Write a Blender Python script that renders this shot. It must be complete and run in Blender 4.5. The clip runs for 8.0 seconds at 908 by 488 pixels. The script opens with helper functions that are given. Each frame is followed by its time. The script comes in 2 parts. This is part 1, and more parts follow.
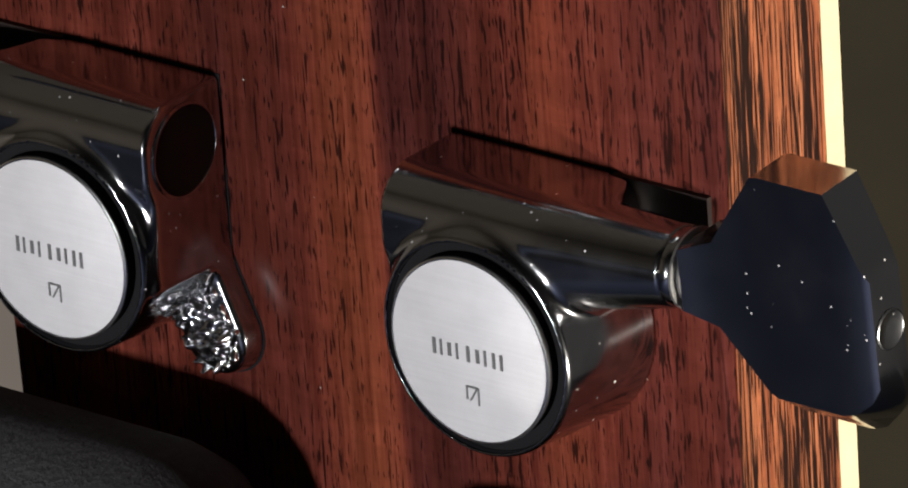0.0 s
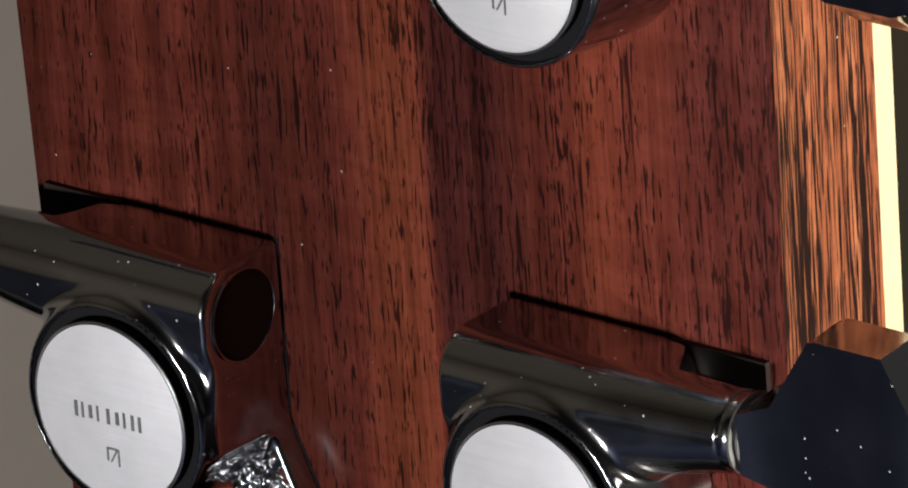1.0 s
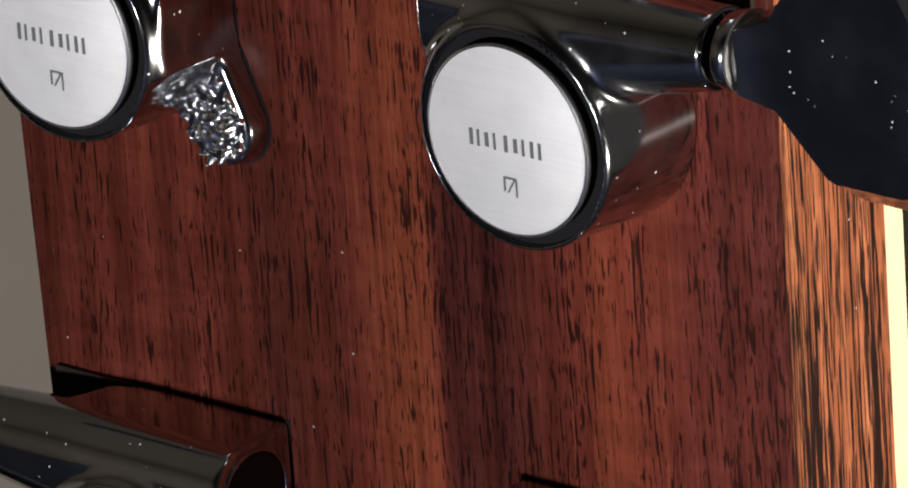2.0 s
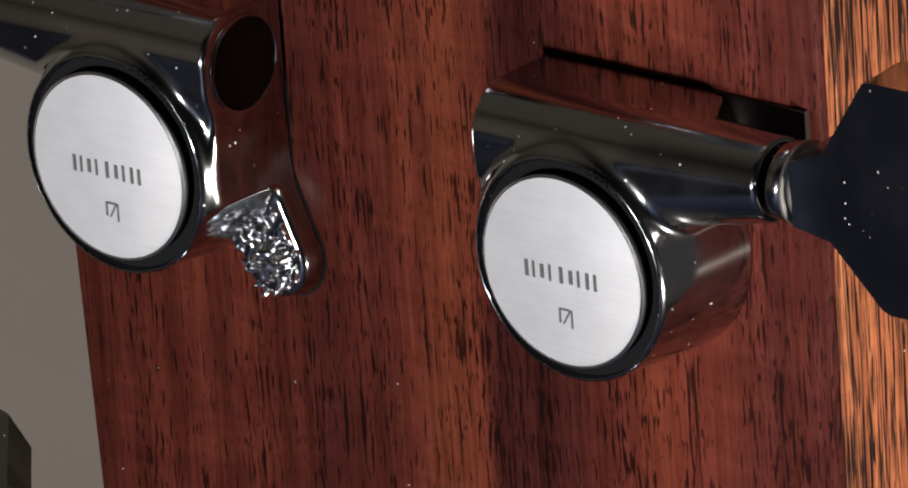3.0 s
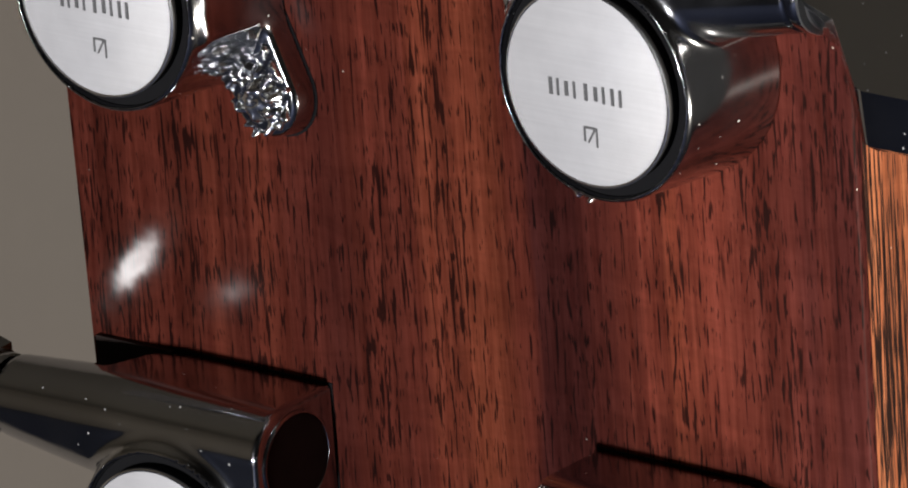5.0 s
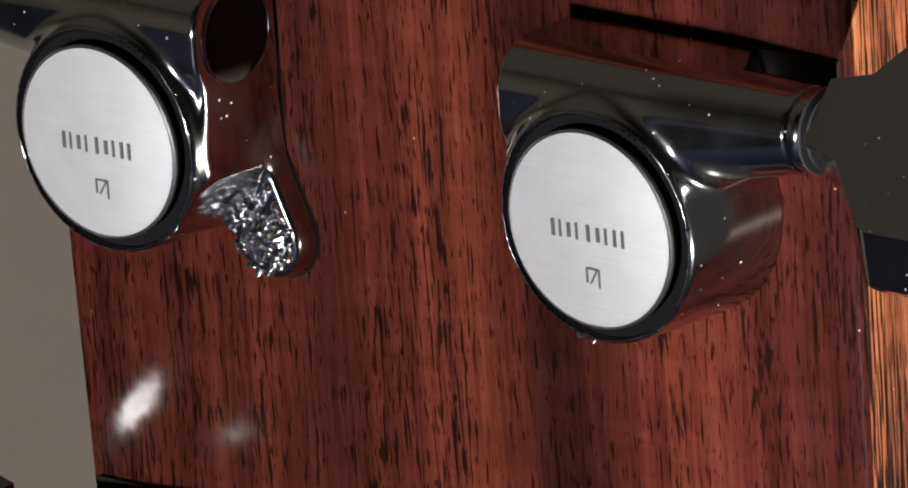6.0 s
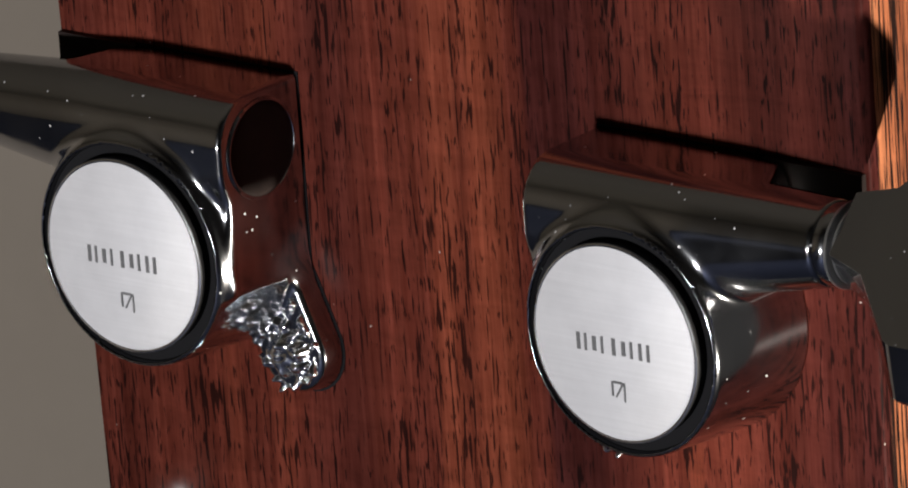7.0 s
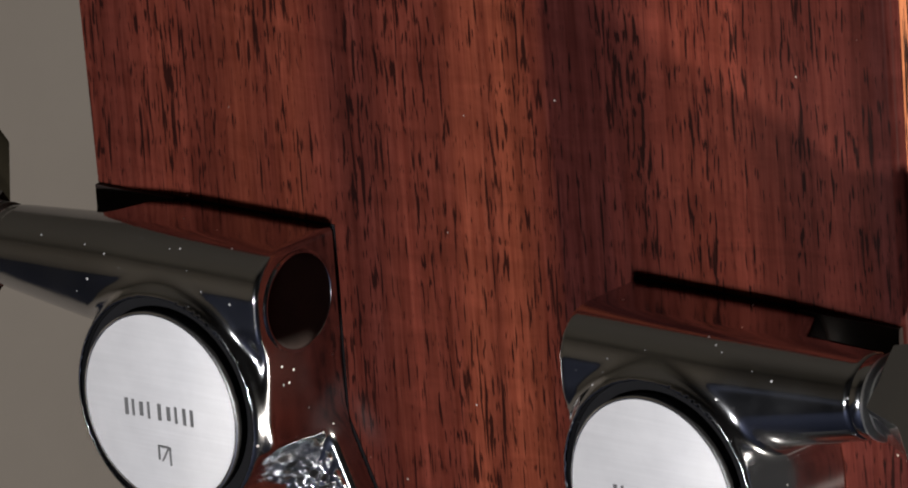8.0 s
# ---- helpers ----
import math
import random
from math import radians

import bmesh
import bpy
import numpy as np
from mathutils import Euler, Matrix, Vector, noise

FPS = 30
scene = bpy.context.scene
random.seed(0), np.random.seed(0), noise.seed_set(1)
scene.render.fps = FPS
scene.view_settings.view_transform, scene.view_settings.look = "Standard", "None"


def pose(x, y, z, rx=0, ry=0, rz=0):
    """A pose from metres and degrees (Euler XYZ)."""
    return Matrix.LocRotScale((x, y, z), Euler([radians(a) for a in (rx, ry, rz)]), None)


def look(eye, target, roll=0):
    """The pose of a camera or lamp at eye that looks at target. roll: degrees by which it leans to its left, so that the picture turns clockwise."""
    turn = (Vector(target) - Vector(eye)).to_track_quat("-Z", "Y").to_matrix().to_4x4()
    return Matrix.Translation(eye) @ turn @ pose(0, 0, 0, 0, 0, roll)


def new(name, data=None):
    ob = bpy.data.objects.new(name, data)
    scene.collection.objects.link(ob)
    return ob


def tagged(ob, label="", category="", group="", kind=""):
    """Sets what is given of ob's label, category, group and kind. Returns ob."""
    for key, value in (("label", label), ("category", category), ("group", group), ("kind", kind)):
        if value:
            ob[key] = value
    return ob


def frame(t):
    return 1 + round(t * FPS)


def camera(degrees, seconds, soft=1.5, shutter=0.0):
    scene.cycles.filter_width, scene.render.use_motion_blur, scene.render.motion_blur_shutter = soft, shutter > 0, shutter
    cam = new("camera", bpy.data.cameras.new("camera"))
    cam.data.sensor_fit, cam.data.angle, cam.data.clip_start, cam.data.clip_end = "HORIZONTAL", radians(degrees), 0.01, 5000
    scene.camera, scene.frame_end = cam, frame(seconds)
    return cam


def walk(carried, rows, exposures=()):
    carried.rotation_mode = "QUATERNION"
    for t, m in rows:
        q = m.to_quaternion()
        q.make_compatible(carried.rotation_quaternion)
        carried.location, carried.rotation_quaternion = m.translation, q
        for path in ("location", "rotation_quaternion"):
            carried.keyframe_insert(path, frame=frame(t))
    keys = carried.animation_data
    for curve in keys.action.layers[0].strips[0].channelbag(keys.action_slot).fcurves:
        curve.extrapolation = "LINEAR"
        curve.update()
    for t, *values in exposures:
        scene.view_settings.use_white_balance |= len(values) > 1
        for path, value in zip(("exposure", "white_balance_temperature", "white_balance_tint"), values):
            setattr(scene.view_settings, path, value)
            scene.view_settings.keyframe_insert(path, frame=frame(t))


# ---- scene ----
import itertools

cam = camera(4.402, 8.0, soft=2.0)
EYE = Vector((0.0, -0.85, 1.2))
FAR = 20400.0
# seconds, and how far the view has swung to the left and upwards (units of 1 / FAR radians)
SWING = [
    (0.0, 0, 0), (0.5, 53, 122), (0.8, 84, 213), (1.0, 101, 284.5), (1.3, 108, 415), (1.5, 111, 487), (1.7, 111, 541),
    (2.8, 198, 760), (3.0, 217, 826), (3.5, 275, 970), (4.0, 307, 1182), (4.2, 308, 1260), (4.5, 308, 1365),
    (5.0, 308, 1511), (5.2, 308, 1572), (6.3, 318, 1803), (6.5, 327, 1835), (7.0, 356, 1951),
    (7.5, 384, 2064), (8.0, 420, 2215),
]
walk(cam, [(t, pose(*EYE, 90 + math.degrees((up - 1107) / FAR), 0, math.degrees((left - 210) / FAR))) for t, left, up in SWING])

# ---- the headstock's own axes: u across its back, v towards its tip, w out of its back ----
HW = Vector((-0.62993, -0.70992, -0.31496))
HV = Vector((-0.06716, -0.35423, 0.93274))
HU = HV.cross(HW)
HEAD = Matrix((
    (HU.x, HV.x, HW.x, 0.0), (HU.y, HV.y, HW.y, 0.0), (HU.z, HV.z, HW.z, 1.2), (0, 0, 0, 1)))
MM = 0.001

# ---- light ----
world = bpy.data.worlds.new("room_air")
scene.world = world
world.use_nodes = True
world.node_tree.nodes["Background"].inputs[0].default_value = (0.30, 0.36, 0.48, 1)
world.node_tree.nodes["Background"].inputs[1].default_value = 0.02


def lamp(name, aim, far, size, watts, colour):
    data = bpy.data.lights.new(name, "AREA")
    data.shape, data.size, data.energy, data.color = "DISK", size, watts, colour
    ob = new(name, data)
    at = HEAD @ (Vector(aim).normalized() * far)
    ob.matrix_world = look(at, HEAD @ Vector((0, 0, 0)))
    return ob


lamp("key_lamp", (0.05, -0.082, 1.0), 1.9, 0.12, 42, (1.0, 0.98, 0.98))
# a narrow stage spot from the side, which rakes the edge of the headstock
spot_data = bpy.data.lights.new("side_spot", "SPOT")
spot_data.energy, spot_data.color, spot_data.shadow_soft_size = 285, (1.0, 0.92, 0.80), 0.03
spot_data.spot_size, spot_data.spot_blend = radians(14), 0.4
new("side_spot", spot_data).matrix_world = look(HEAD @ (Vector((1.0, -0.36, -0.03)).normalized() * 1.6), HEAD @ Vector((0, 0, 0)))
# unseen fill lamp, added to brighten the side wall that the chrome mirrors
fill_data = bpy.data.lights.new("reflection_fill", "AREA")
fill_data.shape, fill_data.size, fill_data.energy, fill_data.color = "DISK", 0.4, 24, (1.0, 0.96, 0.88)
new("reflection_fill", fill_data).matrix_world = look((-2.3, -1.2, 0.8), (-4.6, 0.5, 1.7))
scene.view_settings.exposure = 0.0


# ---- materials ----
class Mat:
    """A small builder for node materials."""

    def __init__(self, name):
        self.m = bpy.data.materials.new(name)
        self.m.use_nodes = True
        self.t = self.m.node_tree
        self.b = self.t.nodes["Principled BSDF"]

    def node(self, kind, **given):
        n = self.t.nodes.new(kind)
        for k, val in given.items():
            n.inputs[k.replace("_", " ")].default_value = val
        return n

    def link(self, a, b):
        self.t.links.new(a, b)

    def coords(self, scale, rot=(0, 0, 0)):
        c = self.t.nodes.new("ShaderNodeTexCoord")
        mp = self.t.nodes.new("ShaderNodeMapping")
        mp.inputs["Scale"].default_value = scale
        mp.inputs["Rotation"].default_value = rot
        self.link(c.outputs["Object"], mp.inputs["Vector"])
        return mp.outputs["Vector"]

    def noise(self, scale, vec=(1, 1, 1), detail=3.0, rough=0.5, distort=0.0, rot=(0, 0, 0)):
        n = self.node("ShaderNodeTexNoise", Scale=scale, Detail=detail, Roughness=rough, Distortion=distort)
        self.link(self.coords(vec, rot), n.inputs["Vector"])
        return n.outputs["Fac"]

    def ramp(self, fac, *stops):
        r = self.t.nodes.new("ShaderNodeValToRGB")
        e = r.color_ramp.elements
        while len(e) < len(stops):
            e.new(0.5)
        for el, (p, c) in zip(e, stops):
            el.position = p
            el.color = (*c, 1) if isinstance(c, tuple) else (c, c, c, 1)
        self.link(fac, r.inputs["Fac"])
        return r.outputs["Color"]

    def mix(self, fac, a, b, how="MIX"):
        n = self.t.nodes.new("ShaderNodeMix")
        n.data_type, n.blend_type = "RGBA", how
        for sock, val in ((n.inputs[0], fac), (n.inputs[6], a), (n.inputs[7], b)):
            if isinstance(val, (int, float)):
                sock.default_value = val
            elif isinstance(val, tuple):
                sock.default_value = (*val, 1)
            else:
                self.link(val, sock)
        return n.outputs[2]

    def math(self, how, a, b):
        n = self.t.nodes.new("ShaderNodeMath")
        n.operation = how
        for sock, val in zip(n.inputs, (a, b)):
            if isinstance(val, (int, float)):
                sock.default_value = val
            else:
                self.link(val, sock)
        return n.outputs[0]

    def bump(self, height, strength, distance):
        n = self.node("ShaderNodeBump", Strength=strength, Distance=distance)
        self.link(height, n.inputs["Height"])
        self.link(n.outputs["Normal"], self.b.inputs["Normal"])
        return n

    def set(self, **given):
        for k, val in given.items():
            sock = self.b.inputs[k.replace("_", " ")]
            if isinstance(val, (int, float)):
                sock.default_value = val
            elif isinstance(val, tuple):
                sock.default_value = (*val, 1)
            else:
                self.link(val, sock)
        return self


def mahogany(name, dark, mid, light, pore, coat, across, along, threshold, stripes=(), glints=()):
    """Open-pored mahogany with the grain along local y, under lacquer. across, along: how often pores come per metre;
    stripes: (place across in metres, shade); glints: splashes of light, painted by a tilted, rougher coat."""
    w = Mat(name)
    wide = 90 if stripes else 330
    bands = w.noise(1.0, (wide, 2.4, wide), 4, 0.6, 0.25)
    fine = w.noise(1.0, (across * 0.75, along * 0.28, across * 0.75), 4, 0.65)
    tone = bands
    if stripes:
        sep = w.t.nodes.new("ShaderNodeSeparateXYZ")
        warp = w.noise(1.0, (60, 9, 10), 3)
        w.link(w.coords((1, 1, 1)), sep.inputs[0])
        x = w.math("ADD", sep.outputs[0], w.math("MULTIPLY", w.math("SUBTRACT", warp, 0.5), 0.010))
        x = w.math("ADD", w.math("MULTIPLY", x, 11.0), 0.5)
        r = w.ramp(x, *[(0.5 + 11.0 * p, k) for p, k in stripes])
        r.node.color_ramp.interpolation = "EASE"
        tone = w.math("ADD", w.math("MULTIPLY", bands, 0.45), w.math("MULTIPLY", r, 0.55))
    base = w.ramp(tone, (0.32, dark), (0.50, mid), (0.68, light))
    base = w.mix(w.ramp(fine, (0.34, 0.0), (0.66, 1.0)), w.mix(1.0, base, (0.60, 0.53, 0.53), "MULTIPLY"), base)
    streak = w.ramp(w.noise(1.0, (420, 7, 420), 4, 0.6), (0.33, 0.66), (0.62, 1.18))
    base = w.mix(1.0, base, streak, "MULTIPLY")
    figure = w.ramp(w.noise(1.0, (110, 420, 110), 4, 0.65, 0.8), (0.35, 0.86), (0.65, 1.13))
    base = w.mix(1.0, base, figure, "MULTIPLY")
    where = w.noise(1.0, (210, 24, 210), 3, 0.55)
    lim = w.math("MULTIPLY_ADD", where, -0.36)
    lim.node.inputs[2].default_value = threshold
    p1 = w.math("SUBTRACT", w.noise(1.0, (across, along, across), 1.0, 0.4), lim)
    p2 = w.math("SUBTRACT", w.noise(1.0, (across * 1.7, along * 2.3, across * 1.7), 1.0, 0.4), w.math("ADD", lim, 0.02))
    p3 = w.math("SUBTRACT", w.noise(1.0, (across * 0.8, along * 0.40, across * 0.8), 1.5, 0.4), w.math("ADD", lim, 0.035))
    p = w.math("MULTIPLY", w.math("MAXIMUM", w.math("MAXIMUM", p1, p2), p3), 16.0)
    p = w.math("MINIMUM", w.math("MAXIMUM", p, 0.0), 1.0)
    base = w.mix(w.math("MULTIPLY", p, 0.86 if stripes else 1.0), base, pore)
    v = w.node("ShaderNodeTexVoronoi", Scale=260.0)
    w.link(w.coords((1, 1, 1)), v.inputs["Vector"])
    speck = w.ramp(v.outputs["Distance"], (0.016, 1.0), (0.026, 0.0))
    base = w.mix(w.math("MULTIPLY", speck, 0.6), base, (0.55, 0.50, 0.46))
    gloss = w.ramp(w.noise(160, (1, 1, 1), 4), (0.3, 0.24), (0.7, 0.32))
    glint = None
    for (cx, cy), turn, (hx, hy), amount in glints:
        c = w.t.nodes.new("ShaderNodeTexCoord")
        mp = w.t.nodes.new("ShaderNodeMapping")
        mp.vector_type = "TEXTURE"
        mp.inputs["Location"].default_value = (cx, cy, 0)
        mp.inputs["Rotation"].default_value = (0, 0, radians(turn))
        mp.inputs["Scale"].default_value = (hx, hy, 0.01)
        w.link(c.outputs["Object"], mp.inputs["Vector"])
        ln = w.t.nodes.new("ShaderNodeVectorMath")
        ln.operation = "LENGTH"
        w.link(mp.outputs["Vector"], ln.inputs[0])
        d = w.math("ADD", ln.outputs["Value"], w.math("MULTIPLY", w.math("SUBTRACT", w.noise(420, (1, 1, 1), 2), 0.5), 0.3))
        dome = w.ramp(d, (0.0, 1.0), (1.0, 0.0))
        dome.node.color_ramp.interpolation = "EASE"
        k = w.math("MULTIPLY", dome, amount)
        glint = k if glint is None else w.math("MAXIMUM", glint, k)
    if glint is not None:
        gloss = w.math("ADD", gloss, w.math("MINIMUM", w.math("MULTIPLY", glint, 5.0), 0.16))
        coat_w = w.math("ADD", w.math("MULTIPLY", glint, 1.0 - coat), coat)
    else:
        coat_w = coat
    w.set(Base_Color=base, Roughness=0.55, Specular_IOR_Level=0.0 if stripes else 0.06, Coat_Weight=coat_w, Coat_Roughness=gloss)
    if glint is not None:
        w.set(Coat_IOR=w.math("ADD", w.math("MULTIPLY", glint, 0.70), 1.40))
    inv = w.math("SUBTRACT", 1.0, p)
    w.bump(inv, 0.30, 0.00008)
    soft = w.node("ShaderNodeBump", Strength=0.10, Distance=0.0002)
    w.link(w.noise(1.0, (400, 90, 300), 2), soft.inputs["Height"])
    if glint is not None:
        # tilts the coat normal there, which paints the bright splashes onto the wood
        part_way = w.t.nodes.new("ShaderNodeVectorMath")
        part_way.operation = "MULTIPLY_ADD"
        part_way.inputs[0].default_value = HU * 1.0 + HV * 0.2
        w.link(glint, part_way.inputs[1])
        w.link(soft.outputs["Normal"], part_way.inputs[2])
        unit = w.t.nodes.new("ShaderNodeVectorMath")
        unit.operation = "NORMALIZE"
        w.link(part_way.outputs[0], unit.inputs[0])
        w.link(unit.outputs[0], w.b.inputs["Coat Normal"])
    else:
        w.link(soft.outputs["Normal"], w.b.inputs["Coat Normal"])
    return w.m


STRIPES = ((-0.041, 0.38), (-0.034, 0.50), (-0.025, 0.42), (-0.020, 0.54), (-0.0150, 0.30), (-0.009, 0.40), (-0.005, 0.56), (-0.0018, 0.70),
           (0.0015, 0.58), (0.0032, 0.18), (0.0075, 0.26), (0.014, 0.46), (0.021, 0.40), (0.027, 0.34), (0.032, 0.16))
# painted splashes of light on the back: place, turn, half sizes, strength
GLINTS = (((-0.0348, 0.0102), 47, (0.0104, 0.0035), 1.0), ((-0.0255, 0.0096), 30, (0.0066, 0.0036), 0.66),
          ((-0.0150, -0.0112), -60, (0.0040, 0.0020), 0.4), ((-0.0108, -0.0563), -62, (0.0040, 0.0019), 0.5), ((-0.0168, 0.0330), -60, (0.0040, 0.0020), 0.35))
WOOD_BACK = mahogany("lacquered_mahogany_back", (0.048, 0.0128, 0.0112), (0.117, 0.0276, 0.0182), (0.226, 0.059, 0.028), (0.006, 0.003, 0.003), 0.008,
                     3000, 310, 0.795, STRIPES, GLINTS)
WOOD_SIDE = mahogany("lacquered_mahogany_side", (0.17, 0.050, 0.023), (0.26, 0.085, 0.037), (0.36, 0.135, 0.062), (0.010, 0.004, 0.003), 0.0,
                     4200, 100, 0.722)


def chrome(name, rough, dents, cell, tint=(0.44, 0.447, 0.47)):
    w = Mat(name)
    smear = w.ramp(w.noise(230, (1, 1, 1), 4), (0.35, rough), (0.75, rough + 0.06))
    v = w.node("ShaderNodeTexVoronoi", Scale=900.0)
    w.link(w.coords((1, 1, 1)), v.inputs["Vector"])
    dust = w.ramp(v.outputs["Distance"], (0.05, 1.0), (0.10, 0.0))
    patch = w.ramp(w.noise(260, (1, 1, 1), 2), (0.48, 0.0), (0.58, 1.0))
    d = w.math("MULTIPLY", dust, patch)
    w.set(Base_Color=w.mix(d, tint, (0.55, 0.54, 0.53)), Metallic=w.math("SUBTRACT", 1.0, d),
          Roughness=w.math("ADD", smear, w.math("MULTIPLY", d, 0.5)))
    if dents:
        w.bump(w.noise(cell, (1, 1, 1), 2.0, 0.5), dents, 0.0012)
    return w.m


CHROME = chrome("polished_chrome", 0.10, 0.03, 190)
CHROME_CAST = chrome("rippled_cast_chrome", 0.13, 0.0, 420, (0.80, 0.81, 0.83))
CHROME_SOFT = chrome("dusty_chrome", 0.15, 0.02, 150)
NICKEL = Mat("nickel_washer")
NICKEL.set(Base_Color=NICKEL.ramp(NICKEL.noise(700), (0.3, 0.34), (0.7, 0.46)), Metallic=0.9, Roughness=0.28)
NICKEL = NICKEL.m


def satin():
    w = Mat("satin_brushed_metal")
    line = w.noise(1.0, (90, 4200, 90), 3, 0.6)
    cloud = w.noise(300, (1, 1, 1), 5, 0.6)
    tone = w.mix(0.5, w.ramp(line, (0.25, (0.50, 0.50, 0.52)), (0.75, (0.60, 0.60, 0.62))), w.ramp(cloud, (0.3, (0.49, 0.49, 0.51)), (0.7, (0.61, 0.61, 0.63))))
    w.set(Base_Color=tone, Metallic=0.35, Roughness=0.55)
    w.bump(line, 0.08, 0.00003)
    return w.m


SATIN = satin()
RIM_POLISH = Mat("turned_metal_edge").set(Base_Color=(0.85, 0.85, 0.86), Metallic=1.0, Roughness=0.22).m
# dark end caps, and the plates that paint the shafts' shadows
STEEL_AND_SHADOW = Mat("dark_steel_cap_and_shadow")
STEEL_AND_SHADOW.set(Base_Color=STEEL_AND_SHADOW.ramp(STEEL_AND_SHADOW.noise(400), (0.3, (0.010, 0.0065, 0.006)), (0.7, (0.018, 0.0115, 0.010))), Metallic=0.0, Roughness=0.5, Specular_IOR_Level=0.15)
STEEL_AND_SHADOW = STEEL_AND_SHADOW.m
INK = Mat("dark_stamped_metal").set(Base_Color=(0.15, 0.15, 0.155), Metallic=0.4, Roughness=0.4).m
# black put into the gaps round covers and feet, for their shade
BLACK_GAP = Mat("black_gap_fill").set(Base_Color=(0.008, 0.008, 0.009), Roughness=0.9, Specular_IOR_Level=0.1).m


def speckled(name, a, b, scale, rough, bump=0.0, dist=0.001):
    w = Mat(name)
    f = w.noise(scale, (1, 1, 1), 6, 0.65)
    big = w.noise(scale * 0.06, (1, 1, 1), 3)
    w.set(Base_Color=w.mix(0.4, w.ramp(f, (0.3, a), (0.7, b)), w.ramp(big, (0.3, a), (0.7, b))), Roughness=rough)
    if bump:
        w.bump(f, bump, dist)
    return w.m


BINDING = speckled("cream_binding", (0.50, 0.42, 0.26), (0.60, 0.51, 0.33), 300, 0.35)
FOAM = speckled("black_foam_rubber", (0.012, 0.012, 0.013), (0.045, 0.045, 0.048), 1400, 0.95, 0.8, 0.0006)
STEEL_BLACK = speckled("black_painted_steel", (0.015, 0.015, 0.016), (0.03, 0.03, 0.03), 200, 0.4)
WALL_GREY = speckled("taupe_painted_wall", (0.315, 0.272, 0.225), (0.350, 0.302, 0.250), 40, 0.8, 0.1)
WALL_OLIVE = speckled("olive_grey_painted_wall", (0.185, 0.156, 0.122), (0.212, 0.180, 0.142), 40, 0.8, 0.1)
WALL_PALE = speckled("pale_grey_painted_wall", (0.23, 0.225, 0.215), (0.27, 0.262, 0.25), 40, 0.8, 0.1)
WALL_BROWN = speckled("olive_brown_wall", (0.060, 0.048, 0.026), (0.080, 0.064, 0.034), 30, 0.9, 0.1)
WALL_DARK = speckled("dim_blue_grey_wall", (0.12, 0.12, 0.125), (0.15, 0.15, 0.155), 20, 0.9)
FLOOR_DARK = speckled("dark_blue_carpet", (0.030, 0.039, 0.076), (0.044, 0.055, 0.104), 300, 0.95, 0.3)
CEILING_GREY = speckled("grey_ceiling_paint", (0.118, 0.102, 0.078), (0.140, 0.122, 0.094), 30, 0.9)


# ---- mesh helpers ----
def part(name, bm, material, parent=None, label="", smooth=35):
    """Links a bmesh as one mesh object, under a thing or a part."""
    bmesh.ops.remove_doubles(bm, verts=bm.verts, dist=1e-6)
    bmesh.ops.recalc_face_normals(bm, faces=bm.faces)
    me = bpy.data.meshes.new(name)
    for f in bm.faces:
        f.smooth = True
    for e in bm.edges:
        if len(e.link_faces) == 2 and e.calc_face_angle(0.0) > radians(smooth):
            e.smooth = False
    bm.to_mesh(me)
    bm.free()
    me.materials.append(material)
    ob = new(name, me)
    if parent:
        ob.parent = parent
    return tagged(ob, label)


def empty(name, m):
    ob = new(name)
    ob.empty_display_size = 0.01
    ob.matrix_world = m
    return ob


def round_edges(bm, width, segments=2, angle=30, above=-1e9):
    es = [e for e in bm.edges if len(e.link_faces) == 2 and e.calc_face_angle(0.0) > radians(angle)
          and max(v.co.z for v in e.verts) > above]
    bmesh.ops.bevel(bm, geom=es, offset=width, segments=segments, profile=0.5, affect="EDGES", clamp_overlap=True)


def prism(bm, outline, z0, z1):
    """A closed prism on an outline of (x, y), from z0 to z1."""
    lo = [bm.verts.new((x, y, z0)) for x, y in outline]
    hi = [bm.verts.new((x, y, z1)) for x, y in outline]
    n = len(outline)
    bm.faces.new(lo[::-1])
    bm.faces.new(hi)
    for i in range(n):
        bm.faces.new((lo[i], lo[(i + 1) % n], hi[(i + 1) % n], hi[i]))


def loft(bm, rings, cap=True):
    """Skins rings of equally many points."""
    rows = [[bm.verts.new(p) for p in r] for r in rings]
    n = len(rows[0])
    for a, b in zip(rows, rows[1:]):
        for i in range(n):
            bm.faces.new((a[i], a[(i + 1) % n], b[(i + 1) % n], b[i]))
    if cap:
        bm.faces.new(rows[0][::-1])
        bm.faces.new(rows[-1])


def ring(cx, cy, cz, r, axis, n=48, squash=1.0):
    out = []
    for i in range(n):
        a = 2 * math.pi * i / n
        c, s = r * math.cos(a), r * squash * math.sin(a)
        out.append((cx, cy + c, cz + s) if axis == "x" else (cx + c, cy + s, cz))
    return out


def arc(cx, cy, r, a0, a1, n):
    return [(cx + r * math.cos(radians(a0 + (a1 - a0) * i / n)), cy + r * math.sin(radians(a0 + (a1 - a0) * i / n))) for i in range(n + 1)]


def scaled(bm, sx=1.0):
    """From millimetres to metres, mirrored across if sx is -1."""
    for v in bm.verts:
        v.co = Vector((v.co.x * sx, v.co.y, v.co.z)) * MM
    return bm


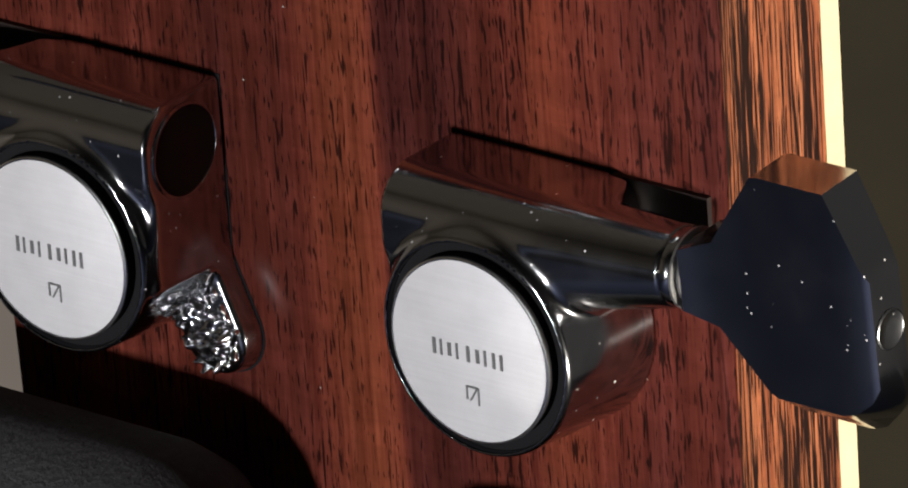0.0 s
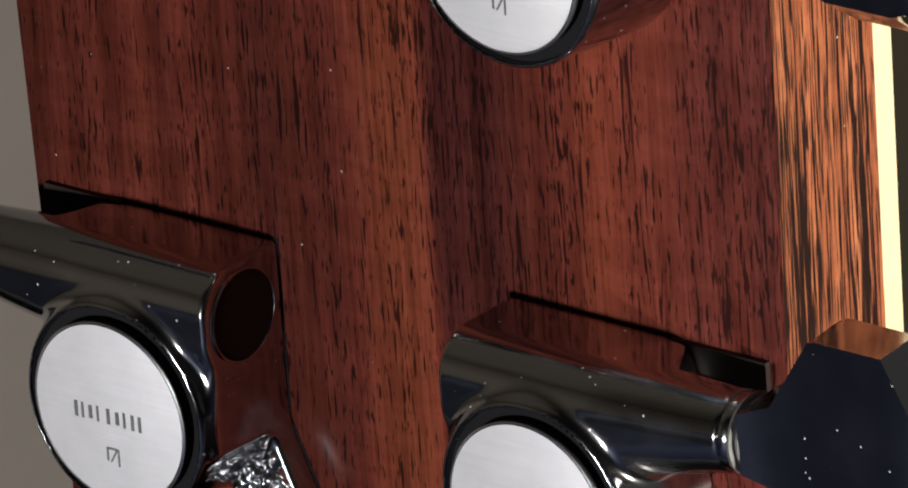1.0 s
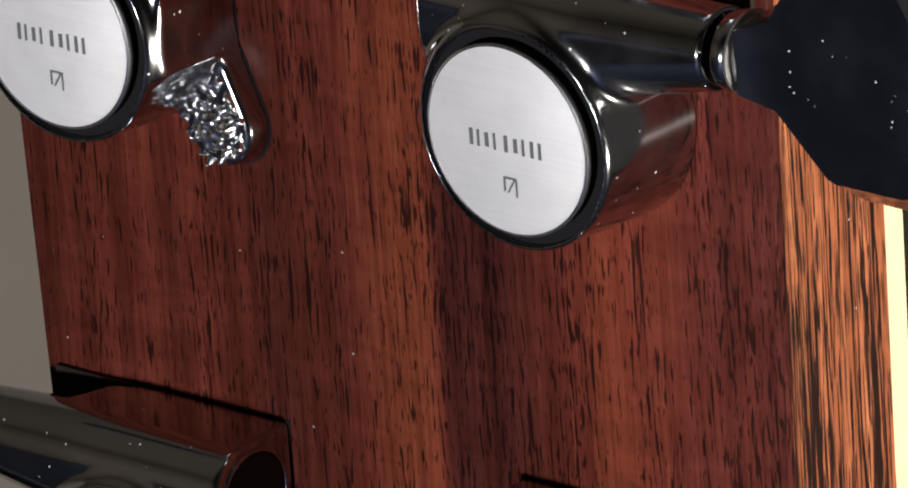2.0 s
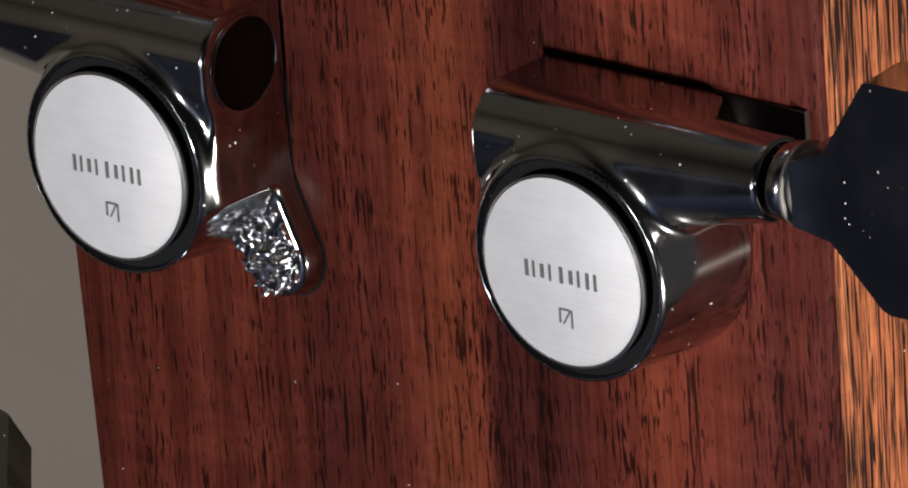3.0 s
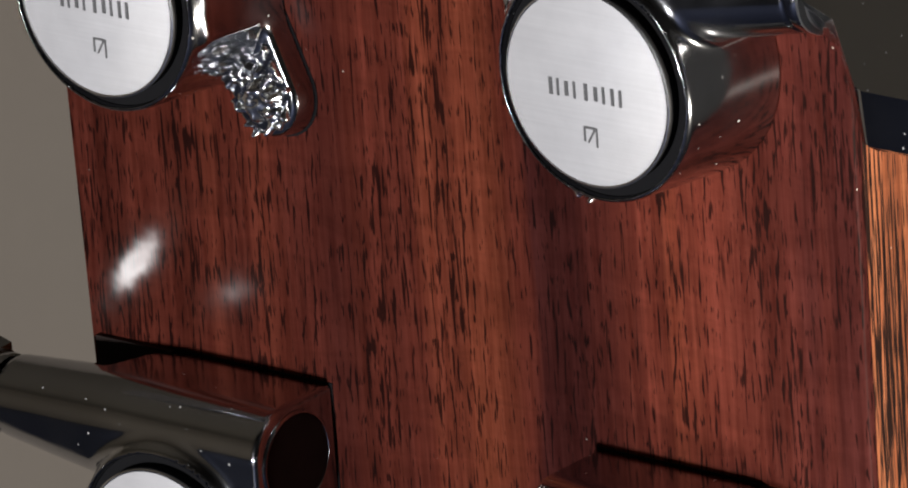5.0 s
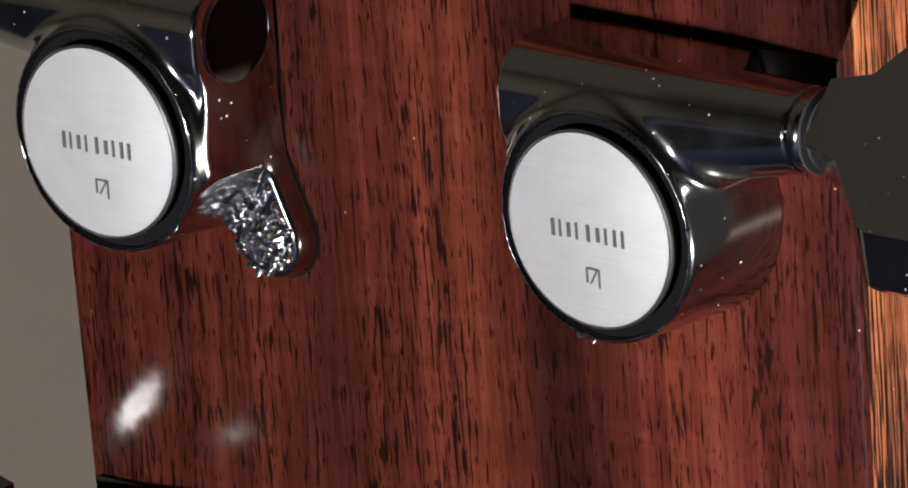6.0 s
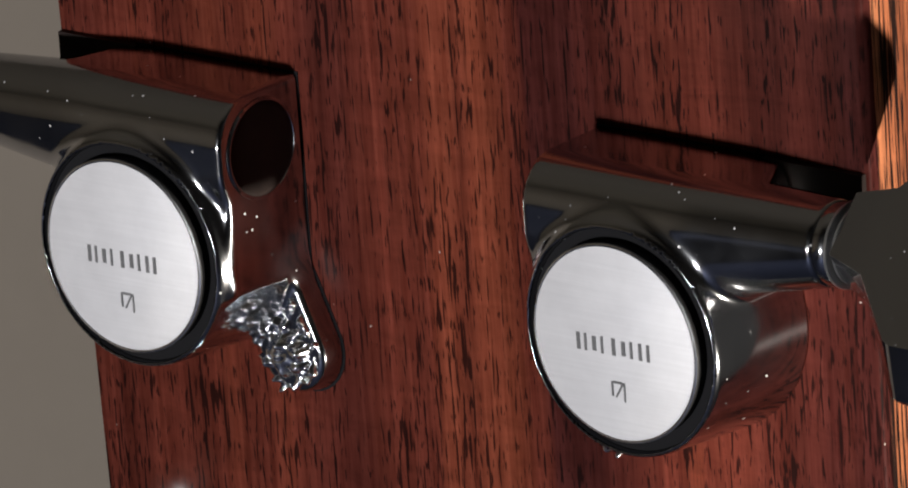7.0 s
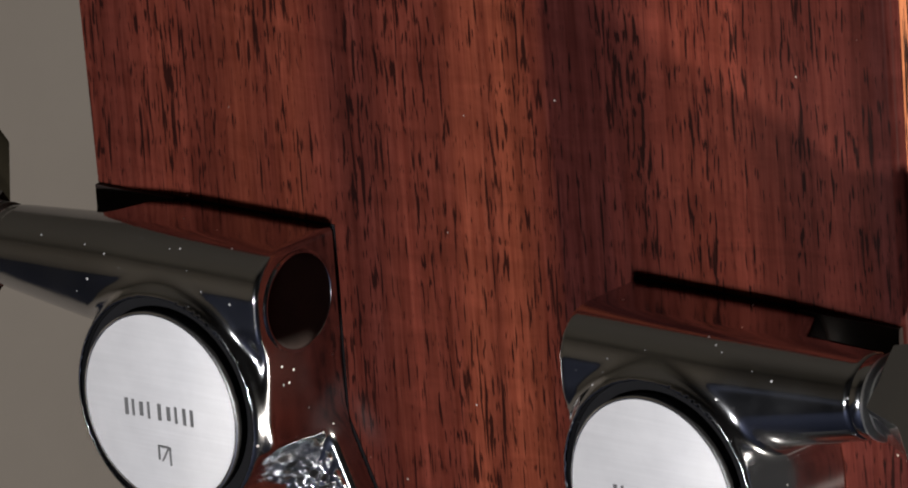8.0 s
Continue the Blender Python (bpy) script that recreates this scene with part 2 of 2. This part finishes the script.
# ---- the room ----
def slab(name, x0, x1, y0, y1, z0, z1, material, label, category):
    bm = bmesh.new()
    prism(bm, [(x0, y0), (x1, y0), (x1, y1), (x0, y1)], z0, z1)
    return tagged(part(name, bm, material, None), label, category, kind="structure")


# all but the north wall are unseen, added and toned for the chrome's reflections
slab("floor", -4.6, 2.6, -3.4, 1.4, -0.1, 0.0, FLOOR_DARK, "dark blue carpeted floor under the guitar stand", "floor")
slab("ceiling", -4.6, 2.6, -3.4, 1.4, 2.7, 2.8, CEILING_GREY, "plain grey painted ceiling", "ceiling")
slab("wall_north", -4.7, 0.045, 1.3, 1.4, 0.0, 2.7, WALL_GREY, "plain taupe painted wall behind the guitar", "wall")
# right half of the backdrop in a darker tone, split behind the headstock
slab("wall_north_dark", 0.045, 2.7, 1.3, 1.4, 0.0, 2.7, WALL_BROWN, "dark olive-brown wall behind the guitar", "wall")
slab("wall_south", -4.7, 2.7, -3.5, -3.4, 0.0, 2.7, WALL_DARK, "dim blue-grey wall", "wall")
slab("wall_west", -4.7, -4.6, -3.4, 1.3, 0.0, 2.7, WALL_OLIVE, "plain olive-grey painted side wall", "wall")
slab("wall_east", 2.6, 2.7, -3.4, 1.3, 0.0, 2.7, WALL_PALE, "plain pale grey painted side wall", "wall")


# ---- the headstock ----
def left_edge(v):
    return -39.40 - 0.0335 * v


def right_edge(v):
    return 32.70 + 0.0135 * v


def headstock():
    root = empty("guitar_headstock", HEAD)
    tagged(root, "mahogany guitar headstock seen from behind, glossy lacquer, cream-edged face", "guitar")
    top, low = 98.0, -84.0

    def outline(grow=0.0):
        pts = [(right_edge(low) + grow, low), (right_edge(0) + grow, 0), (right_edge(top) + grow, top)]
        pts += [(14, top + 6), (-4, top + 3), (-22, top + 6)]
        pts += [(left_edge(top) - grow, top), (left_edge(0) - grow, 0), (left_edge(low) - grow, low)]
        pts += [(-25, low - 22), (-22, low - 60), (16, low - 60), (19, low - 22)]
        return pts

    # back: a slightly crowned cap of darker wood; body: the lighter core; face: cream plate
    bm = bmesh.new()
    prism(bm, outline(), -1.3, 0.0)
    es = [e for e in bm.edges if all(abs(v.co.z) < 1e-6 for v in e.verts)]
    bmesh.ops.bevel(bm, geom=es, offset=0.75, segments=5, profile=0.5, affect="EDGES")
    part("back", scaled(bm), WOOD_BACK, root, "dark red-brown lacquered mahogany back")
    bm = bmesh.new()
    prism(bm, outline(), -12.9, -1.3)
    part("core", scaled(bm), WOOD_SIDE, root, "golden-brown open-pored mahogany edge")
    bm = bmesh.new()
    prism(bm, outline(0.05), -15.0, -12.9)
    round_edges(bm, 0.3, 2)
    part("binding", scaled(bm), BINDING, root, "cream edge of the front plate")
    return root


headstock()


# ---- tuning machines ----
def knob_mesh():
    """A flat faceted button: square upper edge, chamfered lower edge, blunt outer end. x runs outwards from the washers."""
    stations = [(0.0, 2.8, 2.8, 2.6), (0.8, 3.1, 3.1, 2.5), (2.9, 3.9, 3.9, 2.2), (6.9, 9.9, 9.9, 2.1), (7.6, 10.1, 10.2, 2.1), (13.4, 10.1, 10.2, 2.1),
                (14.6, 7.6, 9.7, 2.05), (16.0, 4.6, 8.2, 1.95), (16.6, 3.6, 6.6, 1.7)]
    bm = bmesh.new()
    rings = []
    for s, up, down, t in stations:
        slope = 2.6 * min(1.0, down / 10.0)
        rings.append([(s, up, -t), (s, up, t), (s, -down + slope, t), (s, -down, -0.55 * t), (s, -down + 0.2, -t)])
    loft(bm, rings)
    round_edges(bm, 0.22, 3, 14)
    return bm


def smin(a, b, k):
    """The nearer of two distances, blended over a hollow of width k."""
    h = np.maximum(k - np.abs(a - b), 0.0) / k
    return np.minimum(a, b) - h * h * k * 0.25


def smax(a, b, k):
    return -smin(-a, -b, k)


def cast_metal(name, field, lo, hi, step, sx):
    """A smooth casting: the skin of a distance field in millimetres, between two corners of a box."""
    axes = [np.arange(l, h + step, step) for l, h in zip(lo, hi)]
    f = field(*np.meshgrid(*axes, indexing="ij"))
    inside = f < 0.0
    nx, ny, nz = (n - 1 for n in inside.shape)
    count = np.zeros((nx, ny, nz), int)
    for i, j, k in itertools.product((0, 1), repeat=3):
        count += inside[i:i + nx, j:j + ny, k:k + nz]
    cells = (count > 0) & (count < 8)
    number = np.full((nx, ny, nz), -1)
    number[cells] = np.arange(cells.sum())
    p = (np.argwhere(cells) + 0.5) * step + np.array(lo)
    for turn in range(5):
        e = 0.02
        d = field(p[:, 0], p[:, 1], p[:, 2])
        g = np.stack([field(*(p + e * np.eye(3)[i]).T) - field(*(p - e * np.eye(3)[i]).T) for i in range(3)], 1) / (2 * e)
        g2 = np.maximum((g * g).sum(1), 0.05)
        if turn < 4:
            p = p - np.clip(d / g2, -step, step)[:, None] * g
    normal = g / np.sqrt(g2)[:, None]
    quads = []
    for axis in range(3):
        o = [i for i in range(3) if i != axis]
        first, second = np.take(inside, range(inside.shape[axis] - 1), axis), np.take(inside, range(1, inside.shape[axis]), axis)
        at = np.argwhere(first != second)
        at = at[(at[:, o[0]] > 0) & (at[:, o[1]] > 0) & (at[:, o[0]] < (nx, ny, nz)[o[0]]) & (at[:, o[1]] < (nx, ny, nz)[o[1]])]
        side = first[at[:, 0], at[:, 1], at[:, 2]]
        corner = []
        for da, db in ((1, 1), (0, 1), (0, 0), (1, 0)):
            c = at.copy()
            c[:, o[0]] -= da
            c[:, o[1]] -= db
            corner.append(number[c[:, 0], c[:, 1], c[:, 2]])
        q = np.stack(corner, 1)
        flip = side == (axis == 1)
        q[flip] = q[flip][:, ::-1]
        quads.append(q)
    q = np.concatenate(quads)
    if sx < 0:
        p, normal, q = p * (-1, 1, 1), normal * (-1, 1, 1), q[:, ::-1]
    me = bpy.data.meshes.new(name)
    me.from_pydata((p * MM).tolist(), [], q.tolist())
    me.polygons.foreach_set("use_smooth", [True] * len(me.polygons))
    me.normals_split_custom_set_from_vertices(normal.tolist())
    return me


AX, AZ = -4.35, 4.5
LUG = ((3.2, -15.5), (0.9, -20.8))


def to_segment(x, y, a, b):
    ux, uy = b[0] - a[0], b[1] - a[1]
    k = np.clip(((x - a[0]) * ux + (y - a[1]) * uy) / (ux * ux + uy * uy), 0.0, 1.0)
    return np.hypot(x - a[0] - k * ux, y - a[1] - k * uy)


def housing_field(dx, dy, rise, tip, thin):
    """Worm barrel, neck, gear block, drum with its recess, and the screw lug, run into one another."""
    def field(x, y, z):
        k = np.clip((x - 14.0) / (tip - 14.0), -1.0, 1.0)
        k = 0.5 * (k + np.sqrt(k * k + 0.012))
        lift = np.clip((x - 14.5) / 4.0, 0.0, 1.0)
        lift = lift * lift * (3 - 2 * lift)
        r = 3.5 + (thin - 3.5) * k
        top = 9.0 + (AZ + thin - 9.0) * k
        low = -6.0 + (AZ - thin + 6.0) * lift
        qy = np.abs(y - AX - rise * k) - 4.35 - (thin - 4.35) * k + r
        qz = np.abs(z - 0.5 * (top + low)) - 0.5 * (top - low) + r
        shaft = np.hypot(np.maximum(qy, 0), np.maximum(qz, 0)) + np.minimum(np.maximum(qy, qz), 0) - r
        shaft = smax(shaft, x - tip, 0.5)
        block = smax(smax(x - dx, -14.6 - y, 0.6), smax(z - 8.4, y + 4.0, 0.6), 0.8)
        out = np.hypot(x - dx, y - dy)
        drum = smax(out - 9.25 + 0.075 * z, z - 9.7, 0.7)
        body = smin(smin(shaft, block, 0.5), drum, 1.3)
        body = smax(body, -x, 0.45)
        body = smax(body, -np.maximum(out - 8.18, 8.5 - z), 0.2)
        lug = smax(to_segment(x, y, *LUG) - 3.38 + 0.22 * z, z - 2.0, 0.5)
        return smax(smin(body, lug, 0.7), -z, 0.2)
    return field


def ripple_field(x, y, z):
    """The lumpy bright top of the screw lug."""
    lump = 0.0
    for i in range(9):
        a, f = 2.4 * i, 3.0 + 0.40 * i
        lump = lump + np.sin(f * (x * math.cos(a) + y * math.sin(a)) + 1.7 * i)
    top = smax(to_segment(x, y, (3.0, -17.2), (1.0, -20.8)) - 2.6, z - 2.15, 0.3)
    top = smin(top, np.sqrt((x - 1.0) ** 2 + (y + 20.7) ** 2 + (1.6 * (z - 1.8)) ** 2) - 1.9, 0.4)
    return smax(top, 1.6 - z, 0.1) + 0.09 * lump


CAST = {}
for side, place in ((1, (8.62, -11.75, 0.8, 24.6, 3.1)), (-1, (8.98, -12.25, 0.1, 27.0, 3.1))):
    CAST[side] = (cast_metal("housing", housing_field(*place), (-4.0, -26.0, -0.6), (28.8, 0.8, 10.6), 0.25, side),
                  cast_metal("lug_top", ripple_field, (-4.0, -25.5, 1.0), (8.0, -12.5, 4.0), 0.14, side))
    CAST[side][0].materials.append(CHROME)
    CAST[side][1].materials.append(CHROME_CAST)


def tuner(cu, cv, sx, turn, reach, label):
    """x runs from the inner end outwards along the string post's worm, y towards the tip, z out of the wood."""
    root = empty("tuning_machine", HEAD @ pose(cu * MM, cv * MM, 0))
    tagged(root, label, "tuning machine", "tuning machines on the headstock")
    dx, dy = (8.62 if sx > 0 else 8.98), (-11.75 if sx > 0 else -12.25)
    rise = 0.8 if sx > 0 else 0.1
    ax, az = AX, AZ
    housing = new("housing", CAST[sx][0])
    housing.parent = root
    tagged(housing, "polished chrome housing cast in one piece with its screw lug")

    # dark plate that paints the shaft's shadow, out to the edge of the wood
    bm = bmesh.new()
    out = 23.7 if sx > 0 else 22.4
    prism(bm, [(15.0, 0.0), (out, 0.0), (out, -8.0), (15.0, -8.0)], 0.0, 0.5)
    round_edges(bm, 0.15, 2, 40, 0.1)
    part("shaft_shadow", scaled(bm, sx), STEEL_AND_SHADOW, housing, "thin dark plate for the shaft's shadow on the wood")

    # satin cover with its stamped mark
    bm = bmesh.new()
    loft(bm, [ring(dx, dy, z, r, "z", 72) for z, r in ((9.86, 7.24), (9.95, 7.24), (10.05, 7.19), (10.10, 7.04))])
    cover = part("cover", scaled(bm, sx), SATIN, root, "satin brushed round gear cover")
    bm = bmesh.new()
    loft(bm, [ring(dx, dy, z, r, "z", 72) for z, r in ((9.9, 7.28), (10.06, 7.27), (10.13, 7.16), (10.11, 7.05), (10.03, 7.03))], cap=False)
    part("bright_edge", scaled(bm, sx), RIM_POLISH, cover)
    mid = dx * sx
    # black ring set in the recess, painting the shade of the gap
    bm = bmesh.new()
    loft(bm, [ring(dx, dy, z, r, "z", 72) for z, r in ((8.3, 8.16), (8.9, 8.16), (8.9, 7.18), (9.87, 7.18))])
    part("cover_gap_fill", scaled(bm, sx), BLACK_GAP, cover, "added black ring for the dark gap round the cover")
    # black sliver added under the housing, painting the dark gap at its foot
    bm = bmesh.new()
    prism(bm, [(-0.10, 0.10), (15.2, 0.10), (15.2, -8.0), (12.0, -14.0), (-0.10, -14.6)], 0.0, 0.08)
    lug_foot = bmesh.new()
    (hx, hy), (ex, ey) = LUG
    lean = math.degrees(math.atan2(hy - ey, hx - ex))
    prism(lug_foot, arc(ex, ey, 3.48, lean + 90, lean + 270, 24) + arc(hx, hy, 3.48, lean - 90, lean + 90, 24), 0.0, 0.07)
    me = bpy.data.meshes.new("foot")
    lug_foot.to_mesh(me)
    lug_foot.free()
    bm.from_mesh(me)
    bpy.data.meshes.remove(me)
    part("foot_gap_line", scaled(bm, sx), BLACK_GAP, housing, "added black line for the dark gap against the wood")

    def bar(x, y, w, h, lean=0.0):
        b = bmesh.new()
        prism(b, [(x - w / 2 - lean, y - h / 2), (x + w / 2 - lean, y - h / 2), (x + w / 2 + lean, y + h / 2), (x - w / 2 + lean, y + h / 2)], 10.11, 10.17)
        return b

    for x, w in ((-3.25, 0.30), (-2.62, 0.20), (-1.85, 0.32), (-1.15, 0.20), (-0.12, 0.30), (0.75, 0.32), (1.45, 0.22), (2.25, 0.28), (2.95, 0.26)):
        part("stamped_bar", scaled(bar(mid + x, dy - 0.25, w, 1.05 if w > 0.31 else 1.25)), INK, cover)
    for x, y, w, h, lean in ((-0.45, -3.35, 0.16, 1.1, 0.0), (0.05, -2.85, 0.9, 0.16, 0.0), (0.15, -3.45, 0.16, 1.0, 0.3), (0.62, -3.5, 0.14, 1.4, 0.0)):
        part("stamped_mark", scaled(bar(mid + x, dy + y, w, h, lean)), INK, cover)

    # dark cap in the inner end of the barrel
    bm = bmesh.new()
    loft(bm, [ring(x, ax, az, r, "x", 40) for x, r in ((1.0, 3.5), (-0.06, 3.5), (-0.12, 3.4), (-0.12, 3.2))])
    cap = part("end_cap", scaled(bm, sx), STEEL_AND_SHADOW, root, "dark round cap in the barrel end")
    bm = bmesh.new()
    loft(bm, [ring(x, ax, az, r, "x", 40) for x, r in ((0.2, 3.8), (-0.10, 3.74), (-0.18, 3.62), (-0.16, 3.5), (0.0, 3.42))], cap=False)
    part("cap_ring", scaled(bm, sx), CHROME, cap)

    # lumpy top of the screw lug
    lug_top = new("lug_top", CAST[sx][1])
    lug_top.parent = housing
    tagged(lug_top, "rippled glittering chrome screw head")

    # neck, washers, knob
    end = reach - 25.2

    def turned(steps, n=48):
        b = bmesh.new()
        loft(b, [ring(x, ax + rise * max(0.0, x - 14.0) / 10.6, az, r, "x", n) for x, r in steps])
        return scaled(b, sx)

    part("shaft_collar", turned(((23.9 + end, 2.9), (24.3 + end, 3.0), (24.9 + end, 2.95), (25.1 + end, 2.8), (25.2 + end, 2.2))), CHROME, housing)
    part("washer", turned(((25.15 + end, 2.4), (25.2 + end, 3.1), (25.4 + end, 3.1), (25.5 + end, 2.2), (25.7 + end, 2.2), (25.72 + end, 2.75), (25.9 + end, 2.75), (25.95 + end, 1.5)), 40), NICKEL, root, "pale nickel washers")
    bm = knob_mesh()
    bmesh.ops.rotate(bm, cent=(0, 0, 0), matrix=Matrix.Rotation(radians(turn), 3, "X"), verts=bm.verts)
    bmesh.ops.transform(bm, matrix=Matrix.Translation((25.9 + end, ax + rise * 1.1, az)), verts=bm.verts)
    knob = part("knob", scaled(bm, sx), CHROME, root, "faceted chrome knob", smooth=40)
    bm = bmesh.new()
    loft(bm, [ring(x, -0.8, 0.0, r, "x", 32) for x, r in ((16.3, 1.55), (16.72, 1.55), (16.76, 1.45), (16.70, 1.30), (16.66, 0.4))])
    bmesh.ops.rotate(bm, cent=(0, 0, 0), matrix=Matrix.Rotation(radians(turn), 3, "X"), verts=bm.verts)
    bmesh.ops.transform(bm, matrix=Matrix.Translation((25.9 + end, ax + rise * 1.1, az)), verts=bm.verts)
    part("knob_screw", scaled(bm, sx), CHROME_SOFT, knob, "round screw in the knob's end")
    return root


TUNERS = [
    (-14.35, -40.1, -1, -58, 27.6, "chrome tuning machine near the stand's foam pad"),
    (-16.45, 4.2, -1, 2, 28.8, "chrome tuning machine in the middle of the headstock's edge"),
    (-18.25, 47.2, -1, -54, 27.9, "chrome tuning machine with turned knob near the headstock's tip"),
    (7.90, -39.6, 1, 4, 25.4, "chrome tuning machine with a flat dusty knob, near the stand"),
    (8.45, 3.9, 1, 3, 26.6, "dusty chrome tuning machine in the middle of the edge"),
    (9.55, 47.5, 1, -45, 25.6, "chrome tuning machine with tilted knob near the headstock's tip"),
]
for entry in TUNERS:
    tuner(*entry)


# ---- the stand ----
def stand():
    root = empty("guitar_stand", HEAD @ pose(0, -0.078, 0))
    tagged(root, "black guitar stand with foam-covered arms behind the headstock", "guitar stand")

    def pad(u0, u1, v, r, w):
        d = 1 if u1 > u0 else -1
        steps = [(u0 + d * r * (1 - math.cos(a)) * 0.8, math.sin(a)) for a in (0.12, 0.35, 0.65, 0.95, 1.25, 1.571)]
        steps += [(u1 - d * r * (1 - math.cos(a)) * 0.8, math.sin(a)) for a in (1.571, 1.25, 0.95, 0.65, 0.35, 0.12)]
        bm = bmesh.new()
        loft(bm, [ring(u, v, w, r * k, "x", 32) for u, k in steps])
        return scaled(bm)

    part("foam_pad", pad(-6.0, -75.0, 0.5, 11.5, 11.8), FOAM, root, "worn grey-black foam pad")
    # unseen pad, added so that its shadow falls on the lower wood
    part("foam_pad", pad(2.0, 70.0, -1.5, 11.5, 11.8), FOAM, root, "worn grey-black foam pad")
    bm = bmesh.new()
    loft(bm, [ring(u, -0.5, 11.8, 4.0, "x", 20) for u in (-82.0, 82.0)])
    part("cross_bar", scaled(bm), STEEL_BLACK, root)
    return root


holder = stand()
# upright of the stand, from the floor to the cross bar
bar_at = HEAD @ Vector((-0.080, -0.0785, 0.0118))
bm = bmesh.new()
loft(bm, [ring(bar_at.x, bar_at.y, z, 0.010, "z", 20) for z in (0.0, bar_at.z)])
bmesh.ops.transform(bm, matrix=holder.matrix_basis.inverted(), verts=bm.verts)
part("upright", bm, STEEL_BLACK, holder)
